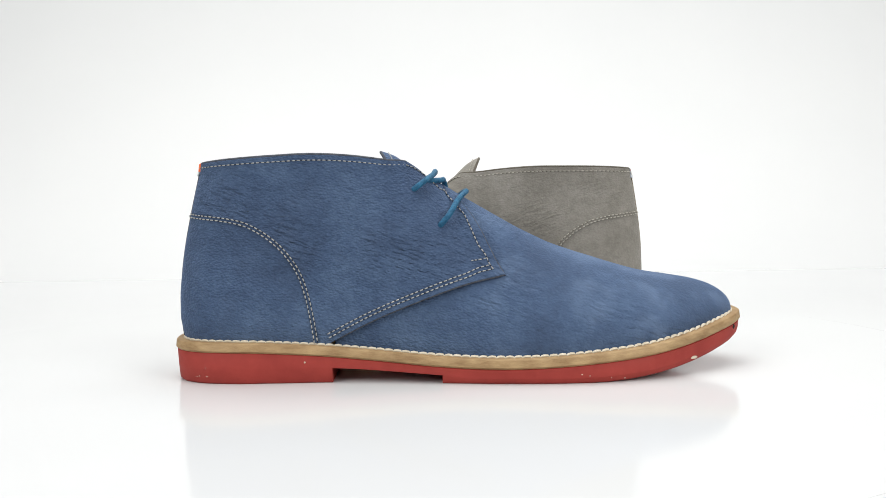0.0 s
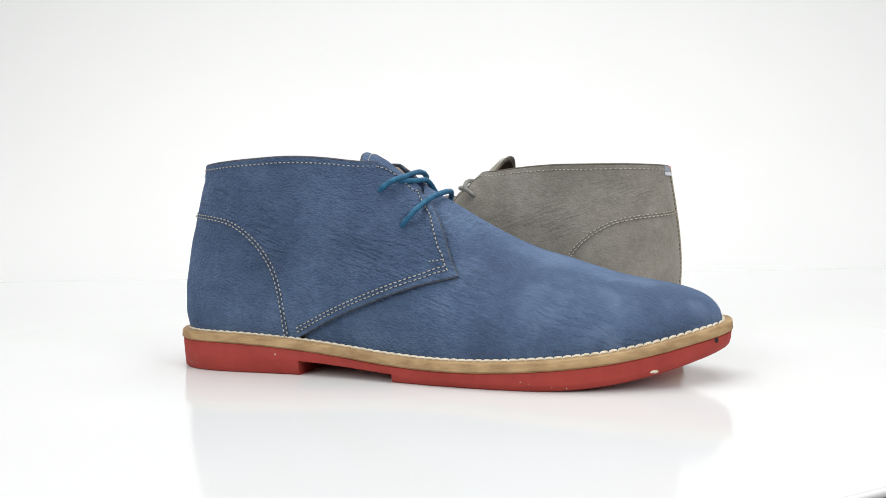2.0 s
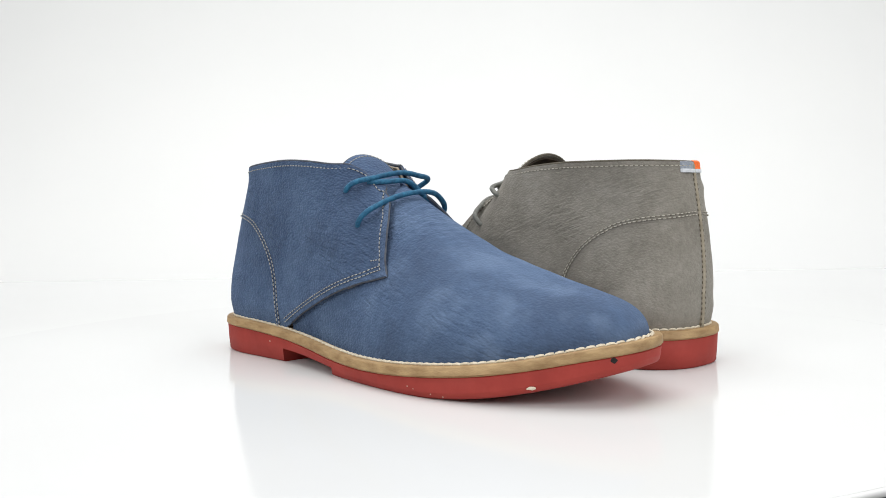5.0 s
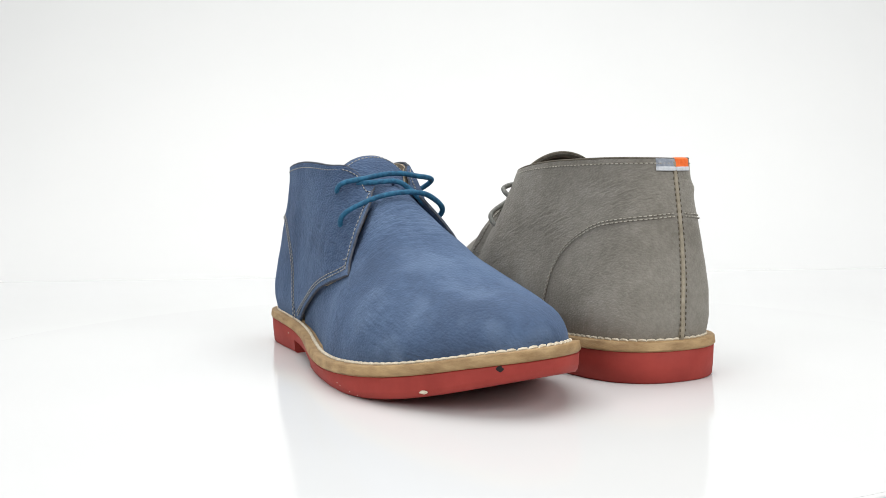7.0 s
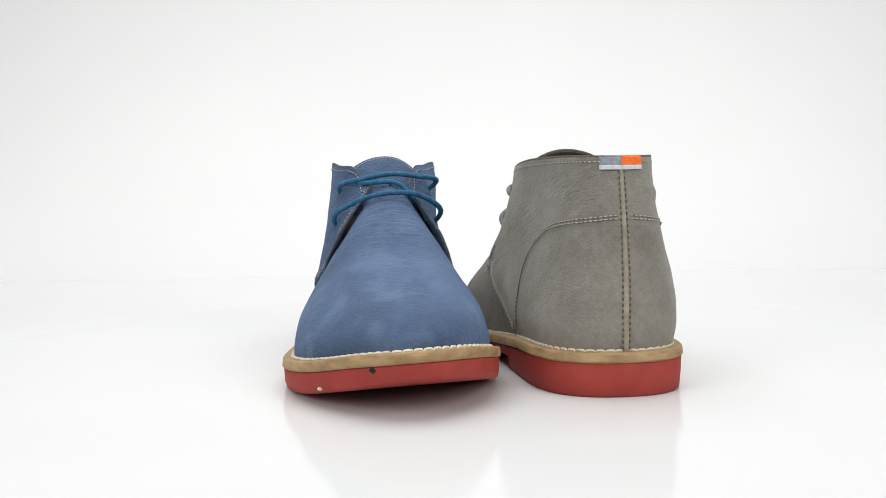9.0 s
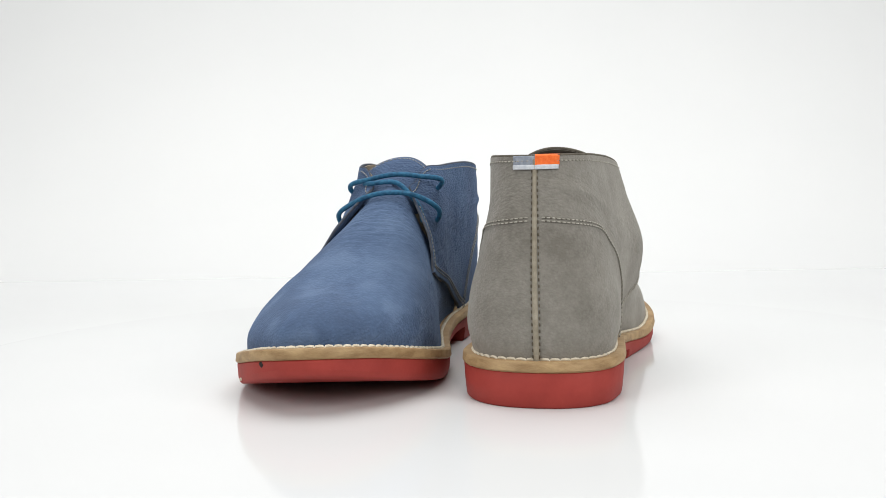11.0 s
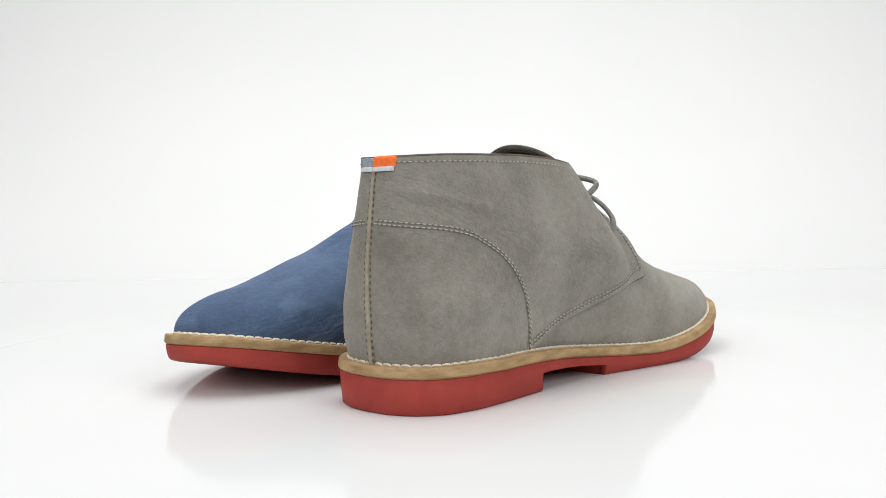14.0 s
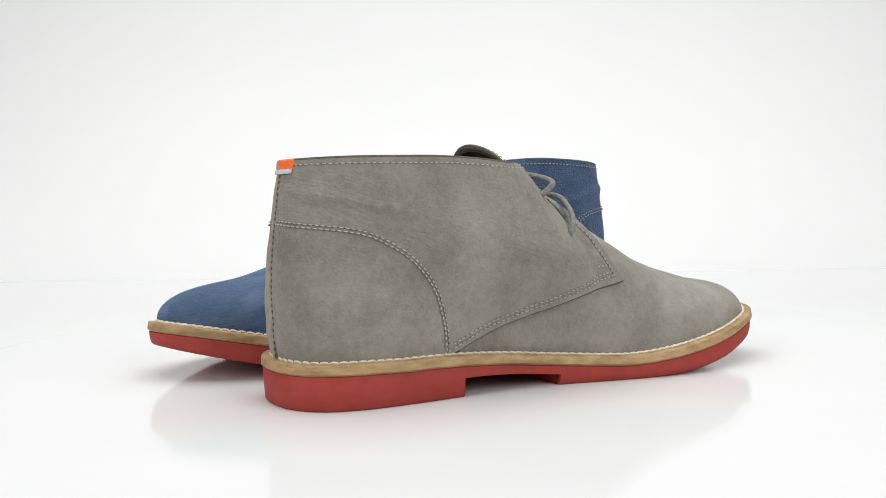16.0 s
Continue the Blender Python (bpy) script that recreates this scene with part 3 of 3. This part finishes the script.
    spine = curve_through([(0.1165, 0, 0.1242), (0.1235, 0, 0.1215), (0.134, 0, 0.1135), (0.146, 0, 0.1042), (0.160, 0, 0.0945)], 60)
    tongue_p = np.stack([np.interp(q, np.linspace(0, 1, 60), spine[:, k]) for k in range(3)], -1)
    sink = 0.0095 * np.abs(w) ** 2.2 + 0.0 * q
    tongue_p[..., 0] -= 0.50 * sink + 0.0010
    tongue_p[..., 2] += RISE * 0.01 - 0.83 * sink - 0.0010
    tongue_p[..., 1] = w * (0.0264 - 0.0095 * q ** 5)
    tongue_p[..., 2] += tongue_up * (1 - q) ** 2
    lean_n = np.array([0.5, 0, 0.83])
    tongue = slab_grid("tongue", tongue_p, tongue_p - lean_n * 0.0018, leather, shoe)
    # inner face of the tongue; its colour carries the shade of the opening
    slab_grid("tongue_lining", tongue_p[1:-1, 1:] - lean_n * 0.0020, tongue_p[1:-1, 1:] - lean_n * 0.0030, HIDE, tongue, "brown leather lining, darkened for the shade behind the tongue")
    stitches("tongue_stitching", tongue_p[2:-2, 1] + np.array([0.0016, 0, -0.0004]), np.tile(lean_n, (29, 1)), thread, tongue, 0.0019, 0.0009, 0.00033)
    tube("tongue_edge", tongue_p[1:-1, 0] - lean_n * 0.0008, 0.0009, edge, tongue, sides=6)
    # quarters
    for side in (-1, 1):
        last = LASTS[side]
        front_uv, share = quarter_front(last)
        s = np.linspace(0, 1, 90)[:, None]
        U = s * front_uv[None, :, 0]
        V = (1 - s) * share[None, :] + s * front_uv[None, :, 1]
        rise = np.clip((share - 0.44) / 0.15, 0, 1) * np.clip((1.02 - share) / 0.18, 0, 1)
        lift = 0.0005 + 0.0013 * np.clip(V * 8, 0, 1) + 0.0034 * rise[None, :] * s ** 7
        outer, nrm = last.at(U, V, lift)
        q = slab_grid("quarter", outer, outer - nrm * 0.0017, leather, shoe)
        # lining
        inner, nin = last.at(U[:, 20:], V[:, 20:], -0.0006)
        slab_grid("lining", inner, inner - nin * 0.0012, LINING, q)
        # seams
        def seam(line_xz, row_gap, rows_n, n=160, mat=thread, length=0.0018, gap=0.0009, r=0.00033, from_back=False):
            pts, nn = last.line(line_xz, n, 0.0020, from_back)
            along = np.gradient(pts, axis=0)
            across = np.cross(nn, along)
            across /= np.linalg.norm(across, axis=1)[:, None] + 1e-12
            for k in range(rows_n):
                stitches("stitching", pts + across * row_gap * k * side + nn * 0.0005 * k, nn, mat, q, length, gap, r, holes=pierced)
        low = 0.0022 * left_foot
        seam([(0.0105, 0.0916 - low), (0.031, 0.0908 - low), (0.0465, 0.0854 - low), (0.061, 0.0754 - low), (0.0715, 0.0615 - low), (0.0780, 0.0400), (0.0812, 0.0195)], 0.0017, 2, from_back=True)
        low_line, high_line = FRONT_LOW[side], FRONT_HIGH[side]
        for up in (-0.0002, 0.0019):
            seam([(low_line[0][0] + 0.0025 - 0.3 * up, low_line[0][1] + 0.0045 + up)] + [(x, z + 0.0032 + up) for x, z in low_line[1:-1]] + [(low_line[-1][0] - 0.0045 - 0.5 * up, low_line[-1][1] + 0.0033 + up)], 0.0, 1)
        back_uv = facing(last, [(x - 0.0022, z - 0.0004) for x, z in high_line[:-1]] + [(0.1275, 0.1122)], 120)[6:]
        order = np.argsort(front_uv[29:, 1])
        edge_u = np.interp(back_uv[:, 1], front_uv[29:, 1][order], front_uv[29:, 0][order])
        edge_rise = np.interp(back_uv[:, 1], front_uv[29:, 1][order], rise[29:][order])
        flare = 0.0034 * edge_rise * np.clip((back_uv[:, 0] - 0.004) / edge_u, 0, 1) ** 7
        pts, nn = last.at(back_uv[:, 0] - 0.004, back_uv[:, 1], 0.0020 + flare)
        stitches("stitching", pts, nn, thread, q, 0.0018, 0.0009, 0.00034, holes=pierced)
        seam([(low_line[-1][0] - 0.0190, low_line[-1][1] + 0.0088), (low_line[-1][0] - 0.0085, low_line[-1][1] + 0.0102)], 0.0022, 2)
        # raw cut edge down the facing and along the diagonal
        edge_p = outer[-1] - nrm[-1] * 0.0010
        tube("raw_edge", edge_p[3:], 0.0008, edge, q, sides=6)
        # collar line
        cu = np.linspace(0.01, us[7] - 0.005, 140)
        cv = np.full(140, 0.978)
        pts, nn = last.at(cu, cv, 0.0019)
        stitches("collar_stitching", pts, nn, thread, q, 0.0017, 0.0010, 0.00031, holes=pierced)
        # raw cut edge along the collar
        pts, nn = last.at(np.linspace(0, us[7], 120), np.full(120, 1.0), 0.0009)
        tube("collar_edge", pts + np.array([0, 0, 0.0003]), 0.0009, edge, q, sides=8)
        # seam beside the back
        bv = np.linspace(0.02, 0.96, 90)
        pts, nn = last.at(np.full(90, 0.0050), bv, 0.0019)
        stitches("back_stitching", pts, nn, seam_thread, q, 0.0017, 0.0013, 0.00031)
    # back strip over the heel seam
    bv = np.linspace(0.0, 0.985, 80)
    pts, nn = LASTS[-1].at(np.zeros(80), bv, 0.0016)
    strip = []
    for k, (w, rise) in enumerate(((-0.0013, 0.0), (-0.0008, 0.0008), (0.0, 0.0011), (0.0008, 0.0008), (0.0013, 0.0))):
        strip.append(pts + nn * rise + np.array([0, w, 0]))
    strip = np.stack(strip, 0)
    slab_grid("back_strip", strip, strip - nn[None] * 0.0012, strip_mat, shoe)
    # heel tab of woven tape, folded over the collar
    for name_, mat, y0, y1, z0, z1 in (("tape", SILVER, -0.0130, 0.0120, 0.0, 0.0056), ("tape_stripe", ORANGE, -0.0132, -0.0004, 0.0, 0.0042), ("tape_edge", PALE, -0.0128, 0.0122, 0.0047, 0.0062)):
        cols_ = []
        for y in np.linspace(y0, y1, 14) * (-1 if left_foot else 1):
            last = LASTS[-1 if y < 0 else 1]
            k = np.argmin(np.abs(np.abs(last.P[:40, -1, 1]) - abs(y)))
            u = last.u[k]
            line = []
            proud = {"tape": 0.0022, "tape_stripe": 0.0027, "tape_edge": 0.0029}[name_]
            for z in np.linspace(z1, -0.0004, 8):
                zz = last.P[k, -1, 2] - z
                v = np.interp(zz, last.P[k, :, 2], last.v)
                p, nrm = last.at(u, v, proud)
                p[1] = y
                line.append(p)
            if name_ == "tape_edge":
                line = [l for l, z in zip(line, np.linspace(z1, -0.0004, 8)) if z >= z0 - 0.001]
            else:
                last_p = line[-1]
                line += [last_p + np.array([0.0015, 0, 0.0009]), last_p + np.array([0.0034, 0, 0.0006]), last_p + np.array([0.0042, 0, -0.0030])]
            cols_.append(line)
        g = np.array(cols_)
        slab_grid(name_, g, g - np.array([-0.0005, 0, 0.0]), mat, shoe if name_ == "tape" else bpy.data.objects[tape_name])
        if name_ == "tape":
            tape_name = [c.name for c in shoe.children if c.name.startswith("tape")][0]
    # laces
    eye = {}
    for side in (-1, 1):
        for k, (x, out, z) in enumerate(((0.1325, 0.0282, 0.1010), (0.1460, 0.0345, 0.0818))):
            u, v = LASTS[side].nearest(x + inner_eye[0] * (side > 0), out, z + inner_eye[1] * (side > 0))
            p, nrm = LASTS[side].at(u, v, 0.0018)
            eye[side, k] = (p, nrm)
            # punched hole
            bm = bmesh.new()
            bmesh.ops.create_cone(bm, cap_ends=True, segments=14, radius1=0.0024, radius2=0.0021, depth=0.0006)
            bm.transform(Matrix.Translation(p) @ Vector(nrm).to_track_quat("Z", "Y").to_matrix().to_4x4())
            part("eyelet", bm, DARK, shoe, "dark punched lace hole")

    def ridge(x):
        last = LASTS[1]
        k = np.where(last.u >= us[9])[0]
        return np.interp(x, last.P[k, -1, 0], last.P[k, -1, 2])

    def strand(a, b, mid, ra=0.006, rb=0.006):
        (pa, na), (pb, nb) = a, b
        pts = [pa - na * 0.002, pa + na * 0.0015, pa + na * ra + (np.array(mid[0]) - pa) * 0.18] + [np.array(m) for m in mid] + [pb + nb * rb + (np.array(mid[-1]) - pb) * 0.18, pb + nb * 0.0015, pb - nb * 0.002]
        return curve_through(pts, 60)
    e = eye
    laces = tube("lace", strand(e[-1, 0], e[1, 0], [(0.1435, -0.015, 0.1085), (0.1455, 0.0, 0.1110), (0.1450, 0.018, 0.1098)], 0.005, loop_out), 0.00155, lace, shoe, "round waxed lace tied across two pairs of holes")
    tube("lace_strand", strand(e[-1, 1], e[1, 1], [(0.157, -0.020, 0.0945), (0.163, 0.0, 0.0995), (0.1595, 0.021, 0.0968)], 0.005, loop_out * (0.45 if left_foot else 0.75)), 0.00155, lace, laces)
    tube("lace_strand", curve_through([(0.1405, -0.0195, 0.1055), (0.148, -0.012, 0.1058), (0.1505, 0.004, 0.1055), (0.153, 0.015, 0.0975), (0.156, 0.0215, 0.0900), (0.158, 0.0240, 0.0820)], 40), 0.00155, lace, laces)
    if marked:
        sole_marks(shoe)
    # lean and twist: the ankle leans inwards, the forepart's inner side and the arch stand higher
    for ob in shoe.children_recursive:
        for v in ob.data.vertices:
            x, y, z = v.co
            k = min(max((x - 0.19) / 0.10, 0), 1)
            dz = 0.045 * y * k * k * (3 - 2 * k)
            arch = max(0.0, 1 - ((x - 0.12) / 0.065) ** 2) * min(max(y / 0.03, 0), 1)
            dz += 0.0022 * arch * min(max((0.07 - z) / 0.04, 0), 1) * min(max(z / 0.006, 0), 1)
            dz -= drop * min(max((x - 0.17) / 0.06, 0), 1) * min(max((z - 0.02) / 0.04, 0), 1)
            # breadth of each side at heel and forepart, easing off towards the collar
            k = min(max((x - 0.08) / 0.10, 0), 1)
            k = k * k * (3 - 2 * k)
            heel, fore = widths[:2] if y < 0 else widths[2:]
            h = min(max((z - 0.032) / collar[2], 0), 1)
            h = h * h * (3 - 2 * h)
            behind = min(max((0.11 - x) / 0.06, 0), 1)
            broad = heel + (fore - heel) * k
            v.co.y = y * (broad + (1 + (collar[0 if y < 0 else 3] - 1) * behind - broad) * h)
            if y > 0:
                v.co.y += belly * math.exp(-((x - 0.155) / 0.045) ** 2 - ((z - 0.068) / 0.030) ** 2) * min(y / 0.02, 1)
                v.co.y -= collar[4] * h * math.exp(-((x - 0.125) / 0.030) ** 2) * min(y / 0.02, 1)
            dz -= collar[1] * h * math.exp(-((x - 0.085) / 0.045) ** 2)
            v.co.z += dz
            v.co.y += lean * min(max((z - 0.03) / 0.08, 0), 1)
            v.co.x -= back * min(max((z - 0.04) / 0.08, 0), 1) * min(max((0.06 - x) / 0.045, 0), 1)
            if left_foot:
                v.co.y = -v.co.y
        if left_foot:
            ob.data.flip_normals()
    return shoe


# ---- the place ----
def backdrop():
    """White paper sweep: table, curve and wall in one sheet, and the walls of the white booth."""
    prof = [(y, -0.011) for y in np.linspace(-0.2, 0.55, 8)]
    prof += [(0.55 + 1.25 * math.sin(a), 1.239 - 1.25 * math.cos(a)) for a in np.linspace(0.05, math.pi / 2, 30)]
    prof += [(1.8, z) for z in (1.5, 1.85, 2.2)]
    xs = np.linspace(-2.2, 2.2, 9)
    outer = np.array([[(x, y, z) for y, z in prof] for x in xs])
    nrm = np.zeros_like(outer)
    nrm[..., 2] = -0.004
    ob = slab_grid("backdrop", outer, outer + nrm + np.array([0, 0.003, 0]), PAPER, None)
    return tagged(ob, "seamless white paper sweep behind the shoes", "backdrop", kind="structure")


def turntable():
    table = tagged(new("turntable"), "round glossy white acrylic turntable under the shoes", "turntable")
    R = 0.330
    n = 128
    for name, prof in (("disc", [(0.0001, 0.0), (R - 0.002, 0.0), (R - 0.002, -0.0030), (0.0001, -0.0030)]),
                       ("rim", [(R - 0.002, -0.0001), (R - 0.0008, -0.0002), (R - 0.0002, -0.0006), (R, -0.0012), (R, -0.0022), (R - 0.0008, -0.0030), (R - 0.002, -0.0030)])):
        verts, faces = [], []
        for r, z in prof:
            verts += [(r * math.cos(2 * math.pi * k / n) - 0.0256, r * math.sin(2 * math.pi * k / n) + 0.0156, z) for k in range(n)]
        for i in range(len(prof) - 1):
            for k in range(n):
                q = (k + 1) % n
                faces.append((i * n + k, i * n + q, (i + 1) * n + q, (i + 1) * n + k))
        mesh_object(name, verts, faces, ACRYLIC, table)
    return table


def acrylic_sheet():
    """The glossy white sheet in which the turntable runs, laid on the paper."""
    bm = bmesh.new()
    bmesh.ops.create_cube(bm, size=1, matrix=Matrix.Translation((0, 0.35, -0.0079)) @ Matrix.Diagonal((4.3, 1.1, 0.0050, 1)))
    bmesh.ops.bevel(bm, geom=bm.edges[:], offset=0.001, segments=2, affect="EDGES")
    ob = part("acrylic_sheet", bm, ACRYLIC, None)
    return tagged(ob, "glossy white acrylic sheet around the turntable", "sheet", kind="structure")


def table():
    """The dark table top that carries the sweep and the turntable."""
    bm = bmesh.new()
    bmesh.ops.create_cube(bm, size=1, matrix=Matrix.Translation((0, 0.35, -0.036)) @ Matrix.Diagonal((4.2, 2.7, 0.04, 1)))
    bmesh.ops.bevel(bm, geom=bm.edges[:], offset=0.003, segments=2, affect="EDGES")
    ob = part("table_top", bm, STEEL, None)
    return tagged(ob, "dark table top under the white paper", "table", kind="structure")


table()
backdrop()
acrylic_sheet()
plate = turntable()
BLUE_AT = pose(-0.1485, -0.0423, 0.0, 0, 0, 2.0)
GREY_AT = pose(0.1362, 0.0713, 0.0, 0, 0, 180.44)


def sole_marks(shoe):
    """Wear on the rubber: a pale chip, a pin hole at the toe, small specks."""
    sole = [c for c in shoe.children if c.name.startswith("outsole")][0]
    rim = outline(0.0006, 900)
    rnd = random.Random(4)
    marks = [("pin_hole", DARK, 0.3085, -1, 0.0225, 0.0013, 1.0), ("chip", CREAM, 0.2795, -1, 0.0106, 0.0017, 0.5)]
    marks += [("speck", CREAM, rnd.uniform(0.004, 0.08), -1, rnd.uniform(0.003, 0.013), rnd.uniform(0.0002, 0.0004), 1.0) for _ in range(6)]
    marks += [("speck", CREAM, rnd.uniform(0.16, 0.25), -1, rnd.uniform(0.003, 0.006), rnd.uniform(0.0002, 0.0003), 1.0) for _ in range(4)]
    for name, mat, x, side, z, r, flat in marks:
        ok = [k for k in range(900) if rim[k, 1] * side >= -0.004]
        k = min(ok, key=lambda i: abs(rim[i, 0] - x))
        step = rim[(k + 1) % 900] - rim[k - 1]
        out = Vector((step[1], -step[0], 0)).normalized()
        bm = bmesh.new()
        bmesh.ops.create_icosphere(bm, subdivisions=2, radius=r)
        for v in bm.verts:
            v.co *= 1 + rnd.uniform(-0.18, 0.18)
            v.co = Vector((v.co.x * 1.3, v.co.y * flat, v.co.z * 0.35))
        turn = out.to_track_quat("Z", "Y").to_matrix().to_4x4()
        bm.transform(Matrix.Translation((rim[k, 0], rim[k, 1], z)) @ turn)
        part(name, bm, mat, sole)


blue_shoe = build_shoe("ankle_boot", "blue nubuck ankle boot with teal laces and red rubber sole", BLUE, THREAD_B, LACE_B, EDGE_B, EDGE_B, EDGE_B, (0.999, 1.0, 1.0), 0.0062, 0.002, 0.0, (0.0, 0.0), 0.0,
                       (0.975, 1.073, 1.12, 0.96), (0.98, 0.0008, 0.045, 1.18, 0.005), 0.0, 0.0080, True)
grey_shoe = build_shoe("ankle_boot", "grey nubuck ankle boot with grey laces and red rubber sole", GREY, THREAD_G, LACE_G, EDGE_G, THREAD_D, STRIP_G, (0.961, 1.0, 0.970), -0.0005, 0.0080, 0.004, (0.005, -0.002), 0.0050,
                       (1.07, 1.0, 1.038, 1.016), (0.82, 0.0025, 0.078, 0.82, -0.004), 0.010, 0.009, False, True)


def motions():
    walk(plate, [(t, turned(t)) for t in TIMES])
    walk(blue_shoe, [(t, turned(t) @ BLUE_AT) for t in TIMES])
    walk(grey_shoe, [(t, turned(t) @ GREY_AT) for t in TIMES])


motions()
